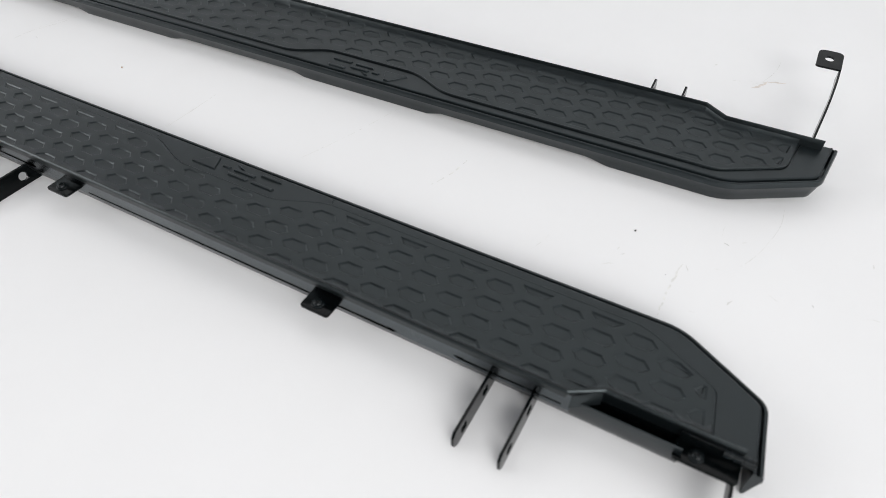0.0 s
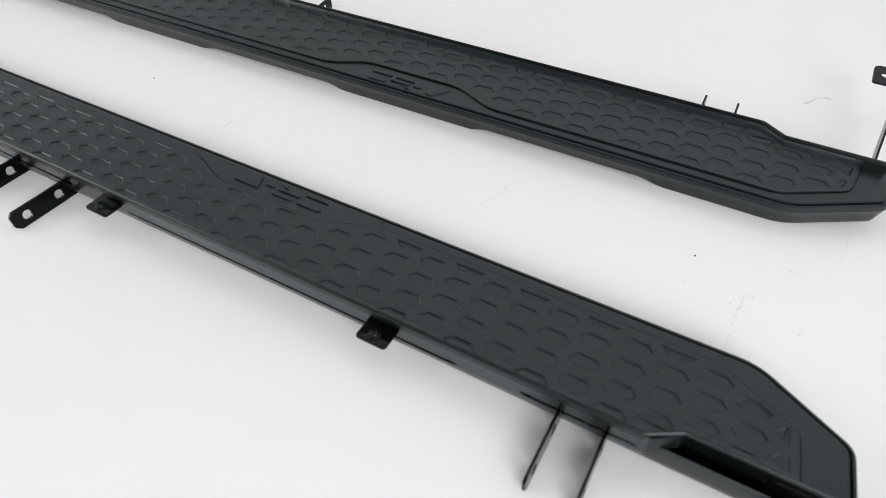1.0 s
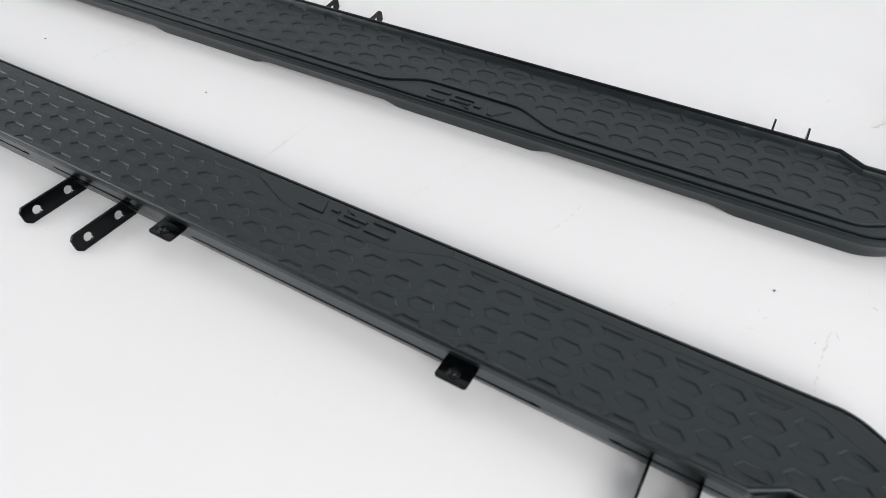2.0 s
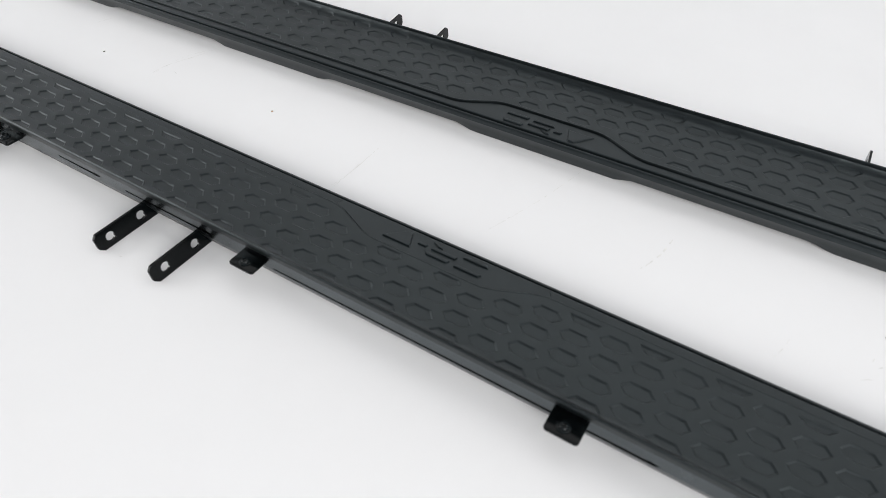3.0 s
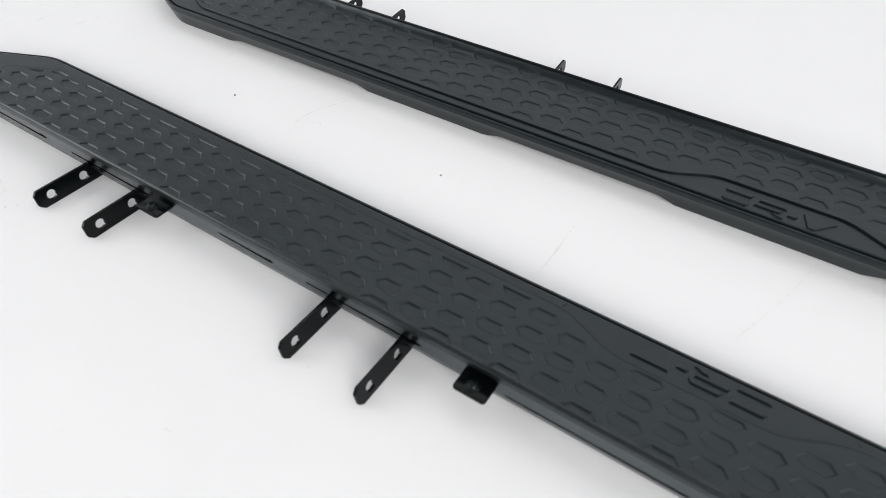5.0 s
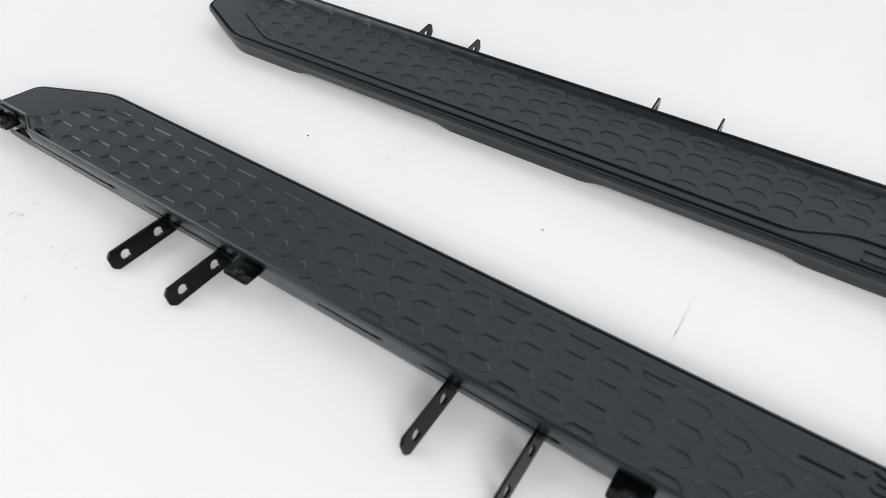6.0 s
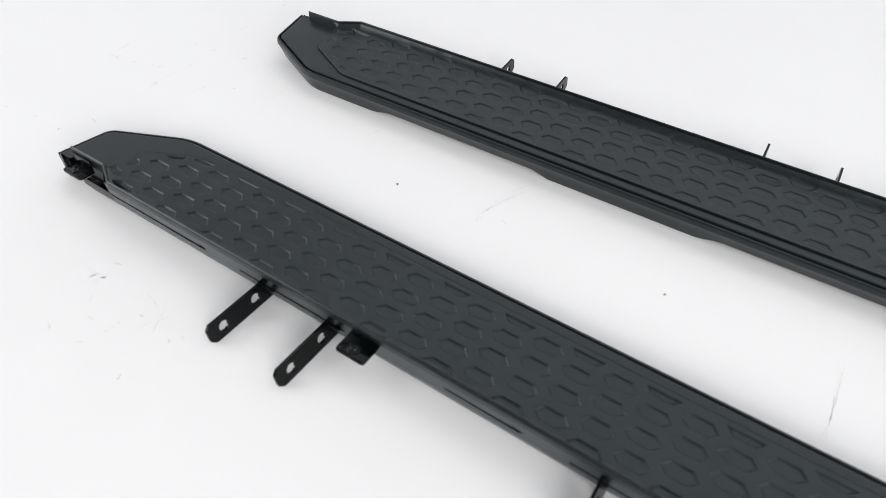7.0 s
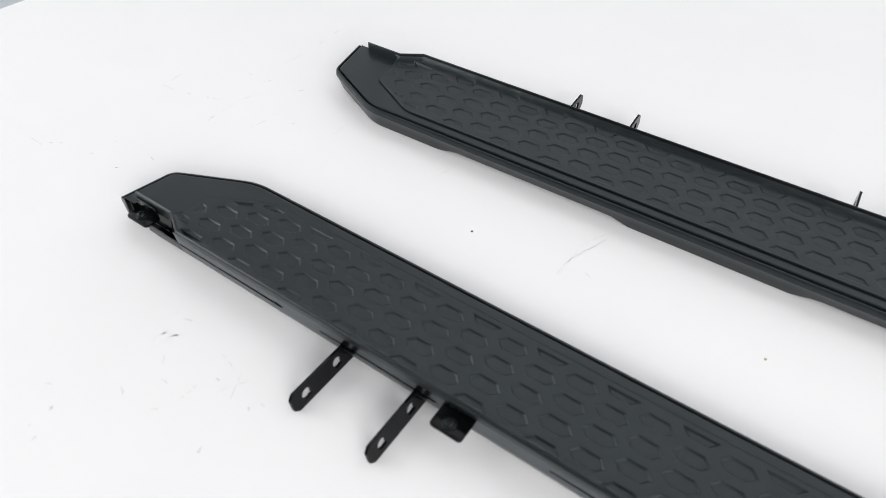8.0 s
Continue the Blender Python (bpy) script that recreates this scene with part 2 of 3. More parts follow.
def tread(board):
    border = rounded(EDGE)
    foot = inward(border, 0.0018)
    xs = [0.4195 - 0.012 * k for k in range(140) if 0.4195 - 0.012 * k > -1.2555] + [-1.2565]
    xs += [x for x in (a + 0.003 * k for a in (-1.262, 0.2805) for k in range(18)) if min(abs(x - y) for y in xs) > 0.0008]
    xs = sorted(set(xs + list(X_JOG)), reverse=True)
    rear = [(x, rear_line(x) + 0.0022) for x in xs]
    outline = [Vector((p.x, p.y)) for p in foot] + [Vector(p) for p in rear]
    extra = [(x, rear_line(x) + 0.0022 + 0.0017 * k) for x in xs[1:-1] for k in range(1, 15)]
    wells = []
    a, f, h = 0.0190, 0.0104, 0.0092
    hexagon = [(-a, 0), (-f, -h), (f, -h), (a, 0), (f, h), (-f, h)]
    corners = (((-1.253, 0.046), (-1.248, 0.103)), ((-1.248, 0.103), (-1.172, 0.1415)), ((0.333, 0.1415), (0.408, 0.102)), ((0.408, 0.102), (0.416, 0.046)))
    for i in range(-9, 36):
        for row in range(0, 9):
            if (i + row) % 2:
                continue
            cx, cy = -0.9404 + 0.0386 * i, 0.1351 - 0.0140 * row
            poly = [Vector((cx + x, cy + y)) for x, y in hexagon]
            # keep clear of the border, of the chamfered corners and of the upstand
            poly = clipped(poly, Vector((0, 1)), 0.1366)
            low = max(rear_line(cx - a), rear_line(cx + a)) + 0.0070
            poly = clipped(poly, Vector((0, -1)), -low) if len(poly) > 2 else []
            for p, q in corners:
                d = (Vector(q) - Vector(p)).normalized()
                n = Vector((-d.y, d.x))
                poly = clipped(poly, n, n.dot(Vector(p)) - 0.003) if len(poly) > 2 else []
            if len(poly) < 3 or max(p.x for p in poly) - min(p.x for p in poly) < 0.014 or max(p.y for p in poly) - min(p.y for p in poly) < 0.0036:
                continue
            # and of the badge panel
            if -0.37 < cx < -0.04:
                if -0.30 < cx < -0.112:
                    poly = clipped(poly, Vector((0, 1)), 0.1135)
                else:
                    d = Vector((0.058, -0.0275) if cx < -0.2 else (0.058, 0.0275)).normalized()
                    n = Vector((-d.y, d.x))
                    poly = clipped(poly, n, n.dot(Vector((-0.345, 0.1445) if cx < -0.2 else (-0.067, 0.1445))) - 0.0035)
                size = sum(p.x * q.y - q.x * p.y for p, q in zip(poly, poly[1:] + poly[:1])) / 2
                if len(poly) < 3 or abs(size) < 0.00022:
                    continue
            area = abs(sum(p.x * q.y - q.x * p.y for p, q in zip(poly, poly[1:] + poly[:1]))) / 2
            if area < 0.00010:
                continue
            clean = [p for k, p in enumerate(poly) if (p - poly[k - 1]).length > 6e-4]
            if len(clean) >= 3 and room(clean) > 0.0027:
                wells.append(clean)
    bm = sunk_plate(outline, wells, lambda x, y, d: (x, y, tread_height(x, y, d)), [(0, 0), (0.0004, 0.00004), (0.0008, 0.00017), (0.0011, 0.00034), (0.0022, 0.00142), (0.0026, 0.00162), (0.0031, 0.00168)], extra)
    loft(bm, border, [(0.0018, TOP), (0.0013, TOP + 0.0002), (0.0008, TOP + 0.0003), (0.0004, TOP + 0.00025), (0, TOP - 0.0001), (-0.0003, TOP - 0.0010), (-0.0006, BAND - 0.0009), (-0.0016, BAND - 0.0009), (-0.002, BAND)][::-1])
    return part("tread", bm, PLASTIC, board, "black tread moulded with sunken hexagons", 22, SKEW)


def emblem(board):
    """Plain raised bars, a dash and a wedge on the badge panel."""
    shapes = [
        [(0.004, 0.0), (0.036, 0.0), (0.0335, 0.0050), (0.001, 0.0050)],
        [(0.000, 0.0172), (0.0330, 0.0172), (0.0305, 0.0220), (0.003, 0.0220)],
        [(0.0455, 0.0), (0.0730, 0.0), (0.0765, 0.0050), (0.0425, 0.0050)],
        [(0.0395, 0.0098), (0.0720, 0.0098), (0.0690, 0.0148), (0.0380, 0.0148)],
        [(0.0590, 0.0170), (0.0660, 0.0170), (0.0755, 0.0220), (0.0680, 0.0220)],
        [(0.0795, 0.0100), (0.0905, 0.0100), (0.0885, 0.0142), (0.0775, 0.0142)],
        [(0.0945, 0.0), (0.1340, 0.0), (0.1110, 0.0220), (0.1030, 0.0220)],
    ]
    for shape in shapes:
        rim = turned([Vector((-0.269 + u, 0.1300 + v)) if SIDE < 0 else Vector((-0.137 - u, 0.1282 + v)) for u, v in shape])
        bm = bmesh.new()
        rows = [[bm.verts.new((p.x, p.y, z)) for p in inward(rim, -d, True)] for d, z in ((0, BAND - 0.0004), (0.0005, BAND + 0.0016), (0.0008, BAND + 0.0021), (0.0013, BAND + 0.0023))]
        for a, c in zip(rows, rows[1:]):
            for i in range(len(rim)):
                j = (i + 1) % len(rim)
                bm.faces.new((a[i], a[j], c[j], c[i]))
        bm.faces.new(rows[-1])
        part("emblem_bar", bm, TRIM, board, "", 20, SKEW)


def surround(board):
    """Outer band with its badge panel, the groove and the rounded skirt."""
    border = inward(rounded(EDGE), -0.002)
    rim_line = OUTER_FULL if SIDE > 0 else OUTER
    lip = [p for p in inward(rim_line, 0.0100) if p.y > LEDGE + 0.002]
    rear_r = [(lip[-1].x + 0.0012, 0.0365), (0.4475, 0.0365), (0.4475, LEDGE + 0.0003), (0.4220, LEDGE + 0.0003)]
    rear_l = [(-1.2590, LEDGE + 0.0003), (-1.3150, LEDGE + 0.0003), (-1.3150, 0.0380), (lip[0].x - 0.0006, 0.0380)]
    outline = [Vector(p) for p in lip] + [Vector(p) for p in rear_r] + [Vector(p) for p in border[::-1]] + [Vector(p) for p in rear_l]
    seams = [[Vector((-0.3530, 0.1470)), Vector((-0.3495, 0.1532)), Vector((-0.3488, 0.1532)), Vector((-0.3522, 0.1470))],
             [Vector((-0.0595, 0.1470)), Vector((-0.0630, 0.1532)), Vector((-0.0637, 0.1532)), Vector((-0.0603, 0.1470))]]
    bm = sunk_plate(outline, seams if SIDE > 0 else [], lambda x, y, d: (x, y, BAND - d), [(0, 0), (0.0003, 0.0001), (0.0005, 0.0014), (0.0007, 0.0016), (0.0011, 0.0016)])
    part("outer_band", bm, TRIM, board, "smooth black band with a sunken badge panel", 14, SKEW)
    bm = bmesh.new()
    b = BAND

    def groove(x):
        return b - 0.0085 + 0.0064 * max(0.0, min(1.0, (abs(x + 0.437) - 0.8972) / 0.0012))
    rows = loft(bm, rim_line, [(0.0100, b), (0.0093, b - 0.0001), (0.0085, b - 0.00035), (0.0079, b - 0.0008), (0.0075, b - 0.0018), (0.0074, groove), (0.0050, groove), (0.0048, b - 0.0024), (0.0044, b - 0.0016), (0.0037, b - 0.0014),
                     (0.0027, b - 0.0015), (0.0016, b - 0.0021), (0.0009, b - 0.0034), (0.0001, b - 0.0086), (0.0, b - 0.0093), (0.0003, b - 0.0101), (0.0012, b - 0.0117),
                     (0.0046, lambda x: 0.5 * (b - 0.0100 + skirt_foot(x))), (0.0074, lambda x: skirt_foot(x) + 0.0022), (0.0080, lambda x: skirt_foot(x) + 0.0008), (0.0088, skirt_foot), (0.0106, skirt_foot), (0.0106, 0.030)][::-1])
    for k in (0, -1):
        cap = [r[k] for r in rows]
        bm.faces.new(cap if k else cap[::-1])
    part("skirt", bm, TRIM, board, "creased black outer skirt with shallow cut-outs", 24, SKEW)


def upstand(board):
    """The upstand with its jogged ends, the rear wall below it, the rail and the added plates that keep the hollow
    dark.
    """
    path = rounded([(-1.315, LEDGE, 0), (X_JOG[0], LEDGE, 0.003), (X_JOG[1], REAR, 0.003), (X_JOG[2], REAR, 0.003), (X_JOG[3], LEDGE, 0.003), (0.4475, LEDGE, 0)], 0.03)
    bm = bmesh.new()
    rows = loft(bm, path, [(-0.0020, 0.0325), (0.0005, RIM - 0.0036), (0.0005, RIM - 0.0028), (0.0001, RIM - 0.0016), (-0.0007, RIM - 0.0005), (-0.0015, RIM), (-0.0022, RIM - 0.0003), (-0.0026, RIM - 0.0010), (-0.0030, TOP + 0.0060), (-0.0042, 0.0325)])
    for k in (0, -1):
        bm.faces.new([r[k] for r in rows] if k else [r[k] for r in rows][::-1])
    part("upstand", bm, PLASTIC, board, "thin black upstand along the car side", 40)
    slots = []
    for x0, x1, z in ((-1.224, -1.060, 0.0300), (-1.004, -0.858, 0.0285), (-0.732, -0.651, 0.0310), (-0.600, -0.452, 0.0285), (-0.352, 0.102, 0.0232), (0.178, 0.288, 0.0275)):
        line = [(x0, z - 0.0012), (x1, z - 0.0026), (x1 + 0.005, z + 0.0012), (x1 - 0.007, z + 0.0036), (x1 - 0.006, z + 0.0016), (x0, z + 0.0016)]
        slots.append([(x0 + x1 - a, b) for a, b in line] if x0 > 0.1 else line)
    x0, x1 = X_JOG[1] - 0.005, X_JOG[2] + 0.005

    def lean(z):
        return REAR - 0.0005 + 0.1 * (RIM - z)
    outline = [(x0, 0.0205), (x1, 0.0205), (x1, RIM - 0.0032), (x0, RIM - 0.0032)]
    bm = sunk_plate(outline, slots, lambda x, z, d: (x, lean(z) + d, z), [(0, 0), (0, 0.0008)], pierced=True)
    part("rear_wall", bm, RAIL, board, "dark grey anodised rear wall with thin slots")
    for xa, xb, low, out in ((x0, X_JOG[0] + 0.001, 0.0240, 0.0), (x1, X_JOG[3] - 0.001, 0.0370, 0.0065)):
        bm = bmesh.new()
        quad = [bm.verts.new((x, lean(z) + (LEDGE - REAR - 0.0004 if x == xb else 0.0) - (out if z == low else 0.0), z)) for x, z in ((xa, low), (xb, low), (xb, RIM - 0.0032), (xa, RIM - 0.0032))]
        bm.faces.new(quad if xb > xa else quad[::-1])
        part("upstand_return", bm, PLASTIC, board)
    bm = bmesh.new()
    v = lean(0.0205)
    base = [(-0.0066, 0.0060), (-0.0074, 0.0042), (-0.0090, 0.0034), (-0.0200, 0.0034)]
    foot = [Vector((x, v)) for x in (x0, -1.0, -0.6, -0.2, 0.2, x1)]
    loft(bm, foot, [(0.0, 0.0205), (-0.0010, 0.0180)] + base)
    for a, c, top in ((-1.280, x0, 0.0292), (x1, 0.400, 0.0400)):
        loft(bm, [Vector((a, v)), Vector((c, v))], [(-0.0018, 0.0190), (-0.0008, top), (0.0002, top), (0.0006, top - 0.0004), (0.0004, 0.0205)] + base)
    part("rail", bm, TRIM, board, "black lower rail")
    # unseen plate below the board, added to keep light out of the hollow
    bm = bmesh.new()
    box(bm, -1.200, 0.330, v + 0.0210, 0.146, 0.0040, 0.0060)
    box(bm, -1.312, -1.201, v + 0.0210, 0.096, 0.0040, 0.0060)
    box(bm, 0.331, 0.440, v + 0.0210, 0.092, 0.0040, 0.0060)
    part("underside_light_stop", bm, PLASTIC, board)
    # black plates added behind the hollow ends to stand in for their shade
    for a, c in ((-1.311, X_JOG[1] + 0.020), (X_JOG[2] - 0.020, 0.446)):
        bm = bmesh.new()
        box(bm, a, c, LEDGE + 0.0040, LEDGE + 0.0056, 0.0062, 0.0360)
        box(bm, a + 0.006, c, v + 0.0140, LEDGE + 0.0038, 0.0046, 0.0062)
        part("shade_backing", bm, STEEL, board)


def bolt(parent, x, y, z):
    """A flanged button-head bolt with a hexagon recess."""
    bm = bmesh.new()
    last = None
    for r, h in ((0.0074, 0.0), (0.0074, 0.0009), (0.0069, 0.0013), (0.0053, 0.0014), (0.0051, 0.0028), (0.0044, 0.0040), (0.0034, 0.0044), (0.0025, 0.0044), (0.0024, 0.0026), (0.0006, 0.0022)):
        now = [bm.verts.new((x + r * math.cos(k * math.tau / 24), y + r * math.sin(k * math.tau / 24), z + h)) for k in range(24)]
        if last:
            for k in range(24):
                bm.faces.new((last[k], last[(k + 1) % 24], now[(k + 1) % 24], now[k]))
        last = now
    bm.faces.new(last)
    part("bolt", bm, BOLT, parent, "black socket-head bolt with washer", 40)


def tab_plate(bm, nodes, z0, z1, edge=0.0006):
    """A flat plate with rounded corners and softened edges; nodes are (x, y, radius) round its outline."""
    first = ((nodes[0][0] + nodes[-1][0]) / 2, (nodes[0][1] + nodes[-1][1]) / 2, 0)
    rim = turned([p for p in rounded([first] + list(nodes) + [first], 0.05)][:-1])
    rows = [[bm.verts.new((p.x, p.y, h)) for p in inward(rim, -d, True)] for d, h in ((edge, z0), (0, z0 + edge), (0, z1 - edge), (0.3 * edge, z1 - 0.3 * edge), (edge, z1))]
    for a, c in zip(rows, rows[1:]):
        for i in range(len(rim)):
            j = (i + 1) % len(rim)
            bm.faces.new((a[i], a[j], c[j], c[i]))
    bm.faces.new(rows[-1])
    bm.faces.new(rows[0][::-1])


def clip(board, x0, x1, y0=0.0028):
    """A flat clip tab with rounded corners and a bolt, tucked into the rear wall."""
    bm = bmesh.new()
    tab_plate(bm, [(x0, y0, 0.0045), (x1, y0, 0.0045), (x1, REAR + 0.008, 0), (x0, REAR + 0.008, 0)], 0.0276, 0.0310)
    tab = part("clip_tab", bm, STEEL, board, "flat black steel clip tab")
    bolt(tab, (x0 + x1) / 2 - 0.001, y0 + 0.0110, 0.0310)


def flat_bar(bm, outline, holes, x, thick, radius=0.0058, nub=False):
    """A vertical plate in the plane x with round holes, each with a small corner notch if nub is set; outline in (y, z)."""
    def ring(cy, cz):
        turn = [(radius * math.cos(k * math.tau / 24), radius * math.sin(k * math.tau / 24)) for k in range(24)]
        if nub:
            turn[21:24] = [(0.66 * radius, -0.74 * radius), (0.86 * radius, -0.98 * radius), (1.02 * radius, -0.82 * radius), (0.84 * radius, -0.54 * radius)]
        return [Vector((cy + a, cz + b)) for a, b in turn]
    rings = [ring(cy, cz) for cy, cz in holes]
    polys = [turned([Vector(p) for p in outline])] + rings
    verts, faces = [], []
    for p in polys:
        faces.append(list(range(len(verts), len(verts) + len(p))))
        verts += p
    co, _, tris, _, _, own = delaunay_2d_cdt(verts, [], faces, 0, 1e-6)
    for s in (-1, 1):
        vs = [bm.verts.new((x + s * thick / 2, p.x, p.y)) for p in co]
        for tri, o in zip(tris, own):
            if o == [0]:
                bm.faces.new([vs[i] for i in (tri if s > 0 else tri[::-1])])
    for p in polys:
        lo = [bm.verts.new((x - thick / 2, q.x, q.y)) for q in p]
        hi = [bm.verts.new((x + thick / 2, q.x, q.y)) for q in p]
        for i in range(len(p)):
            j = (i + 1) % len(p)
            f = (lo[i], lo[j], hi[j], hi[i])
            bm.faces.new(f if p is polys[0] else f[::-1])
    bmesh.ops.remove_doubles(bm, verts=bm.verts[:], dist=1e-6)


def bracket(board, x):
    bm = bmesh.new()
    tip = -0.0515
    shape = rounded([(0.046, 0.0005, 0), (tip + 0.0065, 0.0005, 0.003), (tip, 0.0060, 0.003), (tip, 0.0190, 0.003), (tip + 0.0050, 0.0240, 0.003), (0.046, 0.0240, 0)], 0.02)
    flat_bar(bm, shape, [(-0.0312, 0.0122), (0.0149, 0.0122)], x + 0.0008, 0.003, 0.0060, True)
    for p in bm.verts:
        p.co.x += (0.25 if x < 0 < SIDE else 0.05) * (0.0122 - p.co.z)
    part("mounting_bracket", bm, STEEL, board, "flat black steel bracket with two round holes")


def strap(board):
    """A long bent strap at one end with a drilled tab."""
    bm = bmesh.new()
    n = 24
    rows = []
    for k in range(n + 1):
        s = k / n
        y = 0.046 - 0.211 * s
        bend = s * s * (3 - 2 * s)
        x, z = 0.4455 + 0.0145 * bend, 0.021 + 0.006 * bend
        lean = 0.15 * math.sin(math.pi * min(1.0, s * 1.15)) ** 2
        w = 0.008
        c = [(x - 0.0015, z - w), (x + 0.0015, z - w), (x + 0.0015 + lean * w, z + w * (1 - 0.2 * lean)), (x - 0.0015 + lean * w, z + w * (1 - 0.2 * lean))]
        rows.append([bm.verts.new((a, y, b)) for a, b in c])
    for a, b in zip(rows, rows[1:]):
        for i in range(4):
            bm.faces.new((a[i], b[i], b[(i + 1) % 4], a[(i + 1) % 4]))
    bm.faces.new(rows[0])
    bm.faces.new(rows[-1][::-1])
    bmesh.ops.recalc_face_normals(bm, faces=bm.faces[:])
    ob = part("support_strap", bm, STEEL, board, "long bent black steel strap with a drilled tab")
    shape = rounded([(0.4615, -0.165, 0), (0.4615, -0.213, 0.011), (0.4250, -0.213, 0.011), (0.4250, -0.165, 0.006), (0.4615, -0.165, 0)], 0.02)[:-1]
    flat = bmesh.new()
    flat_bar(flat, shape, [(0.4425, -0.190)], 0.0, 0.003, 0.0070)
    for v in flat.verts:
        v.co = (v.co.y, v.co.z, 0.0350 + v.co.x)
    part("drilled_tab", flat, STEEL, ob)


def end_block(board, x0, x1, sign):
    """Bolted tab and folded plates that close the hollow end."""
    bm = bmesh.new()
    tab_plate(bm, [(x0, 0.0215, 0.005), (x1, 0.0215, 0.005), (x1, LEDGE - 0.0005, 0), (x0, LEDGE - 0.0005, 0)], 0.0274, 0.0306)
    box(bm, x0 + 0.001, x1 - 0.001, LEDGE - 0.0024, LEDGE - 0.0004, 0.0306, 0.0460, 0.0004)
    tab = part("end_tab", bm, STEEL, board, "black bolted end tab")
    bolt(tab, x0 + 0.0195 if sign > 0 else (x0 + x1) / 2 - 0.002, 0.0325, 0.0306)
    if sign > 0 and SIDE > 0:
        bm = bmesh.new()
        bmesh.ops.create_cone(bm, cap_ends=True, segments=20, radius1=0.0042, radius2=0.0042, depth=0.027, matrix=Matrix.Translation((0.4450, 0.0410, 0.0420)) @ Matrix.Rotation(radians(90), 4, "Y"))
        part("pin", bm, BOLT, board, "short round black pin")
    bm = bmesh.new()
    xe = x0 - 0.010 if sign < 0 else x1 + 0.004
    box(bm, min(xe, xe + sign * 0.002), max(xe, xe + sign * 0.002), 0.038 if sign < 0 else 0.062, 0.086, 0.012, 0.0365, 0.0004)
    if sign < 0:
        box(bm, xe, xe + 0.018, 0.0345, 0.0365, 0.014, 0.024, 0.0004)
    part("end_plate", bm, STEEL, board, "folded black end plate")


def running_board(flip, m):
    global SIDE, SKEW
    SIDE, SKEW = (-1, -0.004) if flip else (1, 0.005)
    board = new("running_board")
    board.matrix_world = m
    tread(board)
    surround(board)
    emblem(board)
    upstand(board)
    for x in (-0.9739, -0.8790, -0.5678, -0.4718, 0.2134, 0.2601):
        bracket(board, x)
    for x0, x1 in ((-0.848, -0.812), (-0.398, -0.362), (0.0, 0.036)):
        clip(board, x0, x1)
    end_block(board, -1.314, -1.277, -1)
    end_block(board, 0.393, 0.450, 1)
    strap(board)
    SIDE, SKEW = 1, 0.0
    return board


# ---- the setting ----
def slab(name, x0, x1, y0, y1, z0, z1, material, label):
    bm = bmesh.new()
    box(bm, x0, x1, y0, y1, z0, z1)
    ob = new(name, finish(bm, name, material))
    return tagged(ob, label, name.split("_")[0], kind="structure")


floor = slab("floor", -2.025, 2.2, -1.8, 3.2, -0.03, 0.0, FLOOR, "white lacquered studio floor board with fine scratches")
slab("ground", -4.5, 4.0, -4.0, 4.0, -0.10, -0.031, CONCRETE, "grey-blue studio floor beside the white board")
# unseen room, added to shape the light: white walls bounce, dark surfaces don't
slab("wall_north", -4.5, 4.0, 4.0, 4.1, -0.10, 4.2, WALL, "unseen plain white wall that bounces light")
slab("wall_south", -4.5, 4.0, -4.1, -4.0, -0.10, 4.2, UNSEEN_DARK, "unseen dark grey wall behind the camera, added to darken reflections")
slab("wall_west", -4.6, -4.5, -4.1, 4.1, -0.10, 4.2, WALL, "unseen plain white wall that bounces light")
slab("wall_east", 4.0, 4.1, -4.1, 4.1, -0.10, 4.2, WALL, "unseen plain white wall that bounces light")
slab("ceiling", -4.6, 4.1, -4.1, 4.1, 4.2, 4.3, UNSEEN_GREY, "unseen grey ceiling, added to darken reflections from overhead")

# ---- the two running boards, mirror images of each other ----
tagged(running_board(False, Matrix.Identity(4)), "matte black car running board with hexagon tread on white floor", "running board", "pair of running boards")
tagged(running_board(True, pose(-0.606, 0.5685, 0.0150, 5.47, 0, 1.43) @ pose(0.6, 0, 0)), "matte black mirrored car running board, its grooved skirt facing the other", "running board", "pair of running boards")


# ---- scratches and specks on the white floor ----
rnd = random.Random(7)


def scuff(x, y, heading, length, width, strength, material=None, broken=True):
    """A thin, slightly curved scratch in the lacquer, uneven and broken up along its length."""
    bm = bmesh.new()
    n = max(5, int(length / 0.0045))
    bow = rnd.uniform(-0.06, 0.06) * length
    left, right, whole = [], [], []
    for k in range(n + 1):
        u = k / n
        half = 0.5 * width * (0.25 + 0.75 * math.sin(math.pi * u) ** 0.6) * rnd.uniform(0.45, 1.3)
        mid = bow * 4 * u * (1 - u) + rnd.uniform(-0.3, 0.3) * width
        left.append(bm.verts.new(((u - 0.5) * length, mid + half, 0)))
        right.append(bm.verts.new(((u - 0.5) * length, mid - half, 0)))
        whole.append(length < 0.016 or not broken or rnd.random() < 0.68)
    for k in range(n):
        if whole[k]:
            bm.faces.new((left[k], right[k], right[k + 1], left[k + 1]))
    ob = new("scratch", finish(bm, "scratch", material or SCUFFS[strength - 1]))
    ob.matrix_world = pose(x, y, 0.0002, 0, 0, heading)
    ob.parent = floor


def smudge(x, y, size, heading, strength):
    """A faint rubbed patch made of short broken strokes."""
    for k in range(7):
        a = radians(heading + rnd.uniform(-25, 25))
        scuff(x + rnd.uniform(-0.5, 0.5) * size, y + rnd.uniform(-0.35, 0.35) * size, math.degrees(a), rnd.uniform(0.25, 0.5) * size, rnd.uniform(0.04, 0.09) * size, strength, FAINT)


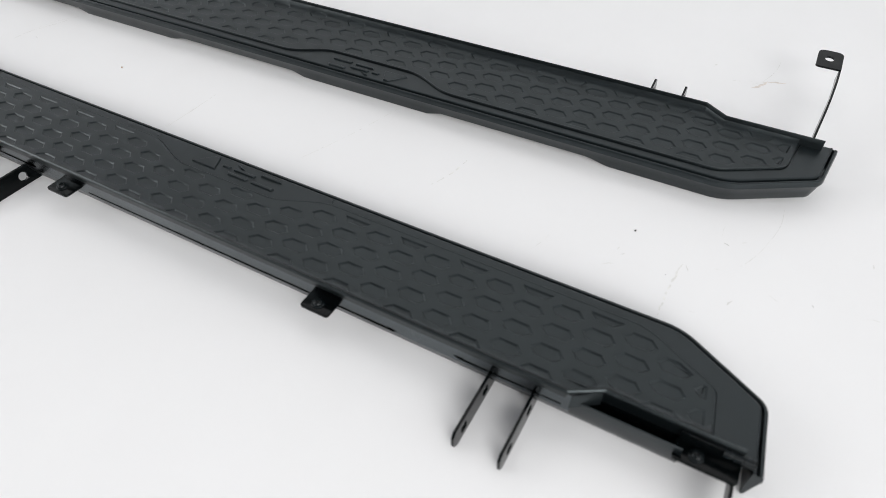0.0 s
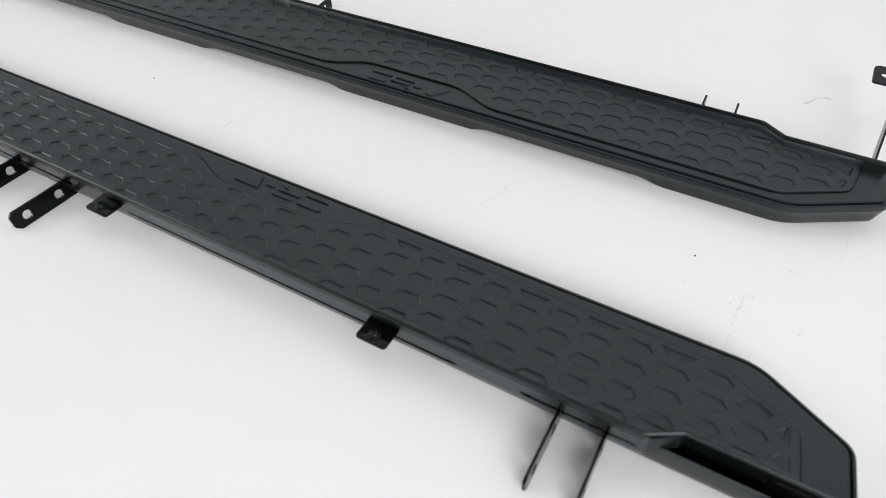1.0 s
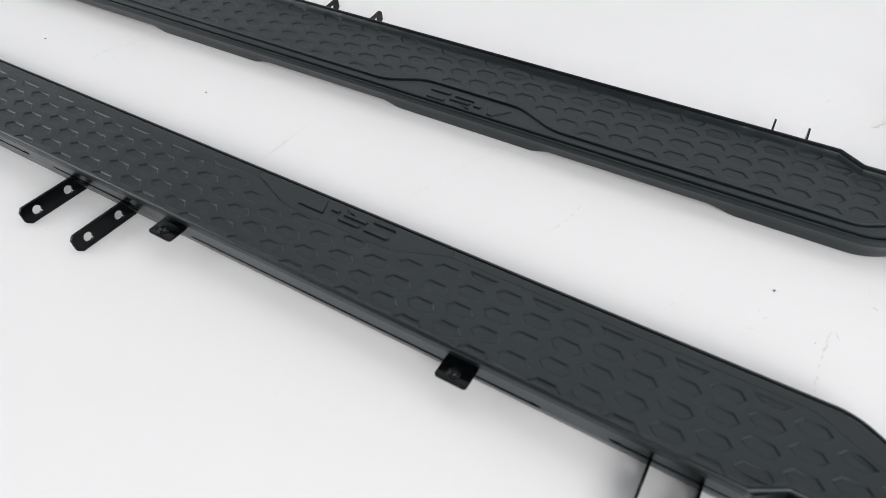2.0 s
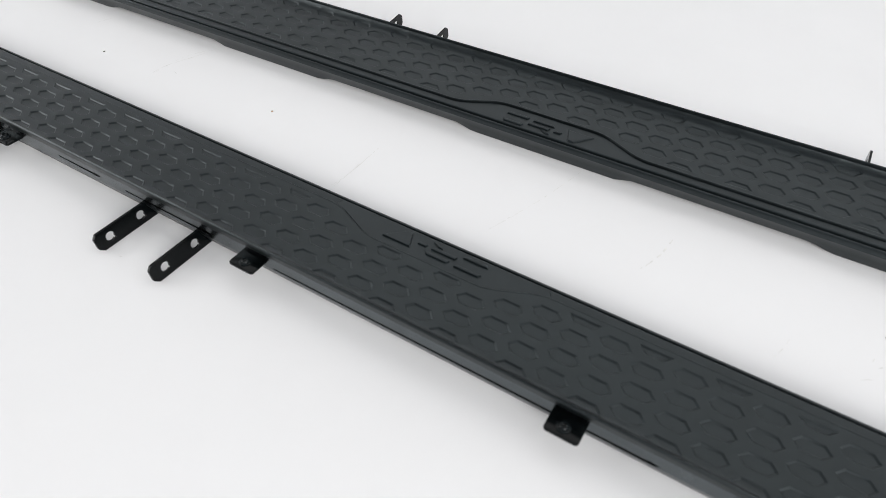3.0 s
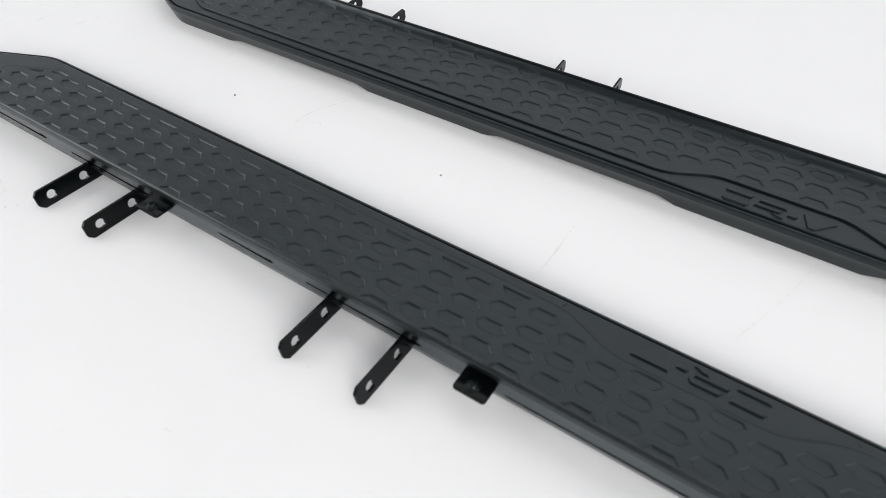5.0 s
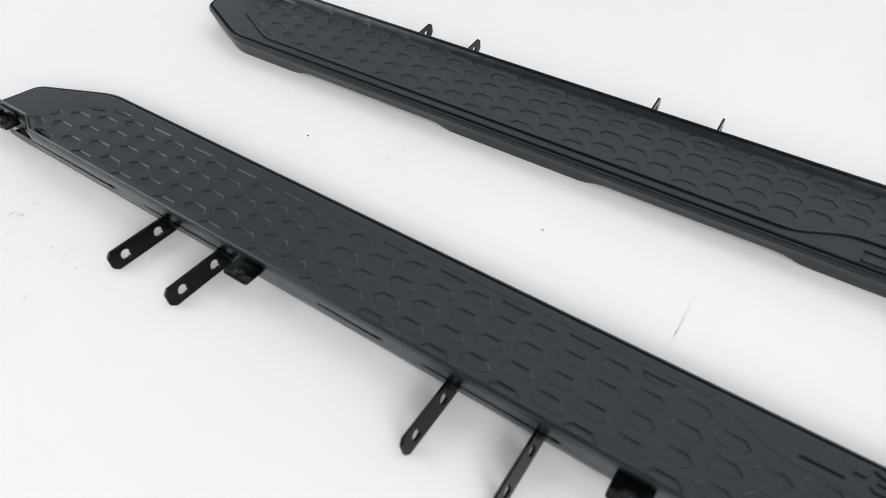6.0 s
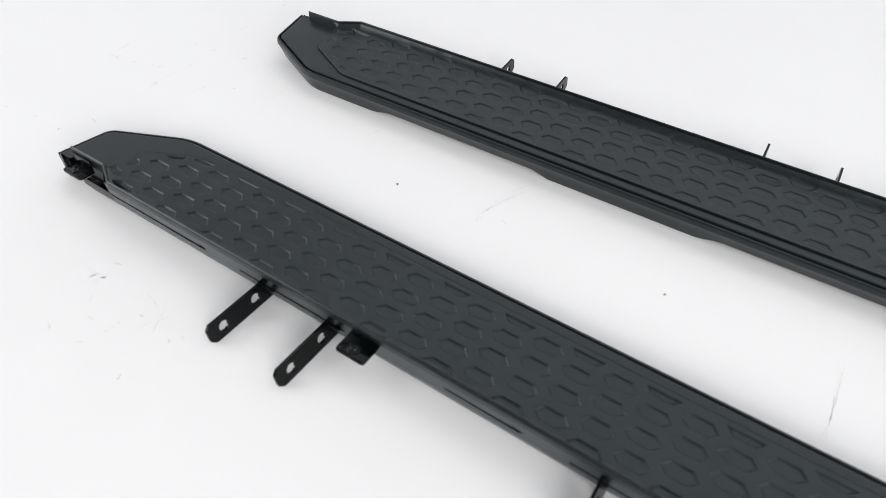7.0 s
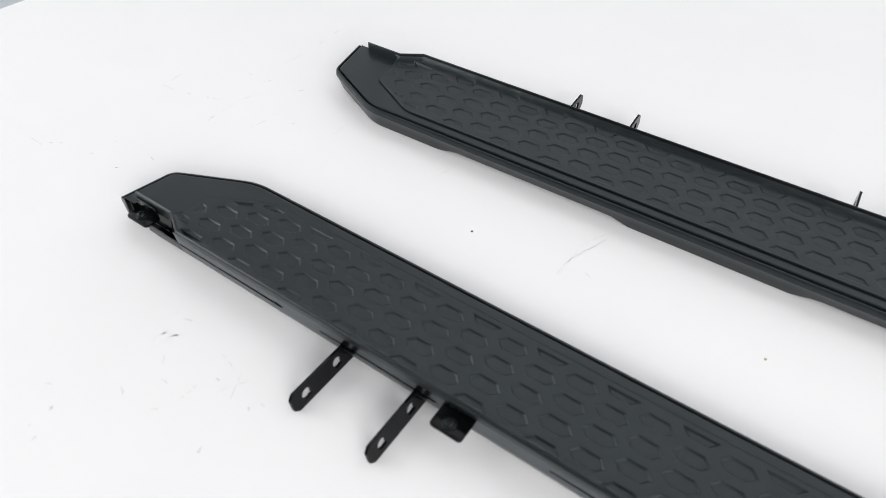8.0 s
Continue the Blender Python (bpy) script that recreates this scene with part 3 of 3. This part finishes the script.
def speck(x, y, size, material, label):
    bm = bmesh.new()
    bmesh.ops.create_icosphere(bm, subdivisions=2, radius=size / 2)
    for v in bm.verts:
        v.co *= rnd.uniform(0.7, 1.15)
        v.co.z = max(-0.22 * size, 0.6 * v.co.z)
    ob = new("speck", finish(bm, "speck", material))
    ob.matrix_world = pose(x, y, 0.22 * size, 0, 0, rnd.uniform(0, 180))
    tagged(ob, label, "speck", "specks on the floor")


scuff(0.340, 0.251, -93, 0.0955, 0.0030, 1)
scuff(0.432, 0.431, -95, 0.0690, 0.0007, 2)
scuff(0.414, 0.358, -111, 0.0822, 0.0007, 1)
scuff(0.177, 0.250, -106, 0.0378, 0.0009, 1)
scuff(0.263, 0.255, 33, 0.0139, 0.0010, 1)
scuff(0.382, 0.360, -20, 0.0079, 0.0016, 3)
scuff(0.405, 0.263, 67, 0.0110, 0.0019, 2)
scuff(0.489, 0.304, -55, 0.0051, 0.0015, 3)
scuff(0.546, 0.407, -82, 0.0081, 0.0013, 2)
scuff(-0.407, 0.262, -90, 0.1138, 0.0013, 1)
scuff(-0.176, 0.273, -110, 0.0681, 0.0006, 1)
scuff(0.370, 0.799, 22, 0.0400, 0.0050, 3, BROWN_SCUFF, False)
scuff(0.350, 0.779, 62, 0.0360, 0.0060, 2, BROWN_SCUFF, False)
scuff(0.361, 0.839, 80, 0.0917, 0.0011, 1)
scuff(0.314, 0.775, 16, 0.0155, 0.0014, 1)
scuff(0.272, 0.811, 67, 0.0163, 0.0022, 1)
scuff(-0.845, 0.301, 91, 0.0699, 0.0008, 1)
scuff(-0.834, 0.361, 65, 0.0536, 0.0008, 1)
scuff(-0.835, 0.341, 57, 0.0329, 0.0009, 1)
scuff(-0.410, 0.235, 88, 0.0609, 0.0009, 1)
scuff(-0.174, 0.275, 71, 0.0661, 0.0007, 1)
scuff(-0.148, 0.364, 75, 0.1200, 0.0011, 1)
scuff(0.013, 0.320, 77, 0.0800, 0.0023, 1)
scuff(-0.601, -0.169, 3, 0.0103, 0.0017, 1)
scuff(-0.540, -0.042, 10, 0.0057, 0.0011, 2)
scuff(-1.556, 0.274, 4, 0.0316, 0.0021, 1)
scuff(-1.515, 0.282, 18, 0.0102, 0.0020, 2)
scuff(-1.477, 0.296, 17, 0.0386, 0.0017, 1)
scuff(-1.434, 0.255, 96, 0.0163, 0.0025, 2)
scuff(-1.434, 0.300, 88, 0.0745, 0.0010, 1)
scuff(-1.366, 0.299, 83, 0.0518, 0.0011, 2)
scuff(-1.260, 0.357, 100, 0.0478, 0.0012, 1)
scuff(-1.570, 0.302, 96, 0.0344, 0.0016, 2)
scuff(-1.585, 0.062, -2, 0.0334, 0.0013, 2)
scuff(-1.424, 0.135, -13, 0.0245, 0.0012, 2)
scuff(-1.380, 0.398, 46, 0.0119, 0.0021, 2)
scuff(-1.339, 0.158, 85, 0.0103, 0.0014, 1)
scuff(-1.460, 0.468, 89, 0.0622, 0.0013, 1)
scuff(-1.464, 0.543, 100, 0.0172, 0.0030, 1)
scuff(-1.470, 0.590, 99, 0.0157, 0.0031, 1)
scuff(-0.845, 0.298, 84, 0.0459, 0.0009, 2)
scuff(-0.831, 0.356, 72, 0.0749, 0.0007, 2)
scuff(-0.833, 0.342, 70, 0.0601, 0.0006, 1)
scuff(-0.816, 0.297, -22, 0.0101, 0.0011, 2)
scuff(-1.070, 0.357, 75, 0.0318, 0.0011, 1)
scuff(-1.169, -0.184, 116, 0.0058, 0.0028, 3)
scuff(-1.169, -0.207, 93, 0.0036, 0.0024, 1)
scuff(-1.152, -0.213, 92, 0.0064, 0.0031, 1)
scuff(-1.017, -0.131, 111, 0.0078, 0.0036, 2)
scuff(-1.105, -0.100, 4, 0.0104, 0.0021, 1)
scuff(-1.149, -0.032, 13, 0.0126, 0.0023, 1)
scuff(-1.156, -0.063, 81, 0.0175, 0.0018, 1)
scuff(-1.042, -0.063, -64, 0.0345, 0.0013, 1)
scuff(-1.004, -0.062, -19, 0.0064, 0.0021, 1)
scuff(-1.087, -0.127, 40, 0.0081, 0.0021, 1)
scuff(-1.390, 0.391, 13, 0.0042, 0.0014, 1)
scuff(-1.325, 0.321, 14, 0.0039, 0.0026, 2)
scuff(-1.482, 0.384, 10, 0.0080, 0.0021, 1)

scuff(-1.128, -0.082, -50, 0.0120, 0.0020, 1)
scuff(-1.076, -0.094, 85, 0.0200, 0.0028, 1)
scuff(-1.071, -0.046, -15, 0.0300, 0.0010, 1)
scuff(-1.063, -0.067, 10, 0.0050, 0.0026, 2)
scuff(-1.044, -0.065, 60, 0.0420, 0.0012, 1)
scuff(-1.012, -0.073, -40, 0.0060, 0.0028, 2)
scuff(-1.131, -0.132, -30, 0.0120, 0.0020, 1)
scuff(-1.197, -0.169, 20, 0.0100, 0.0020, 1)
scuff(-1.566, 0.073, 20, 0.0080, 0.0016, 2)
scuff(-1.555, 0.082, 35, 0.0060, 0.0016, 2)
scuff(-1.496, 0.130, 15, 0.0100, 0.0012, 1)
scuff(-1.498, 0.092, 40, 0.0060, 0.0020, 1)
scuff(-1.442, 0.093, 60, 0.0060, 0.0020, 2)
scuff(-1.435, 0.334, 75, 0.0340, 0.0014, 1)
scuff(-1.445, 0.384, 60, 0.0200, 0.0022, 1)
scuff(0.266, 0.287, 80, 0.0060, 0.0015, 1)
scuff(0.274, 0.280, 45, 0.0060, 0.0012, 2)
scuff(0.349, 0.294, -60, 0.0120, 0.0013, 2)
scuff(0.381, 0.310, 10, 0.0080, 0.0008, 1)
scuff(0.374, 0.383, 90, 0.0200, 0.0007, 1)
scuff(0.401, 0.374, 40, 0.0070, 0.0014, 1)
scuff(0.448, 0.294, -30, 0.0120, 0.0008, 1)
scuff(0.552, 0.315, 10, 0.0140, 0.0009, 1)
scuff(0.370, 0.228, 10, 0.0070, 0.0008, 1)
smudge(-1.154, -0.058, 0.024, 45, 1)
smudge(0.336, 0.778, 0.022, 60, 1)

speck(0.275, 0.328, 0.0032, DARK_SPECK, "small dark speck of grit on white floor")
speck(-0.6015, 0.297, 0.0034, BROWN_SPECK, "small brown crumb lying on white floor")
speck(-0.9724, 0.2785, 0.0032, DARK_SPECK, "small dark speck of grit on white floor")
speck(0.329, 0.271, 0.0010, DARK_SPECK, "tiny dark speck of grit on white floor")
speck(-1.443, 0.092, 0.0015, DARK_SPECK, "tiny dark speck of grit on white floor")
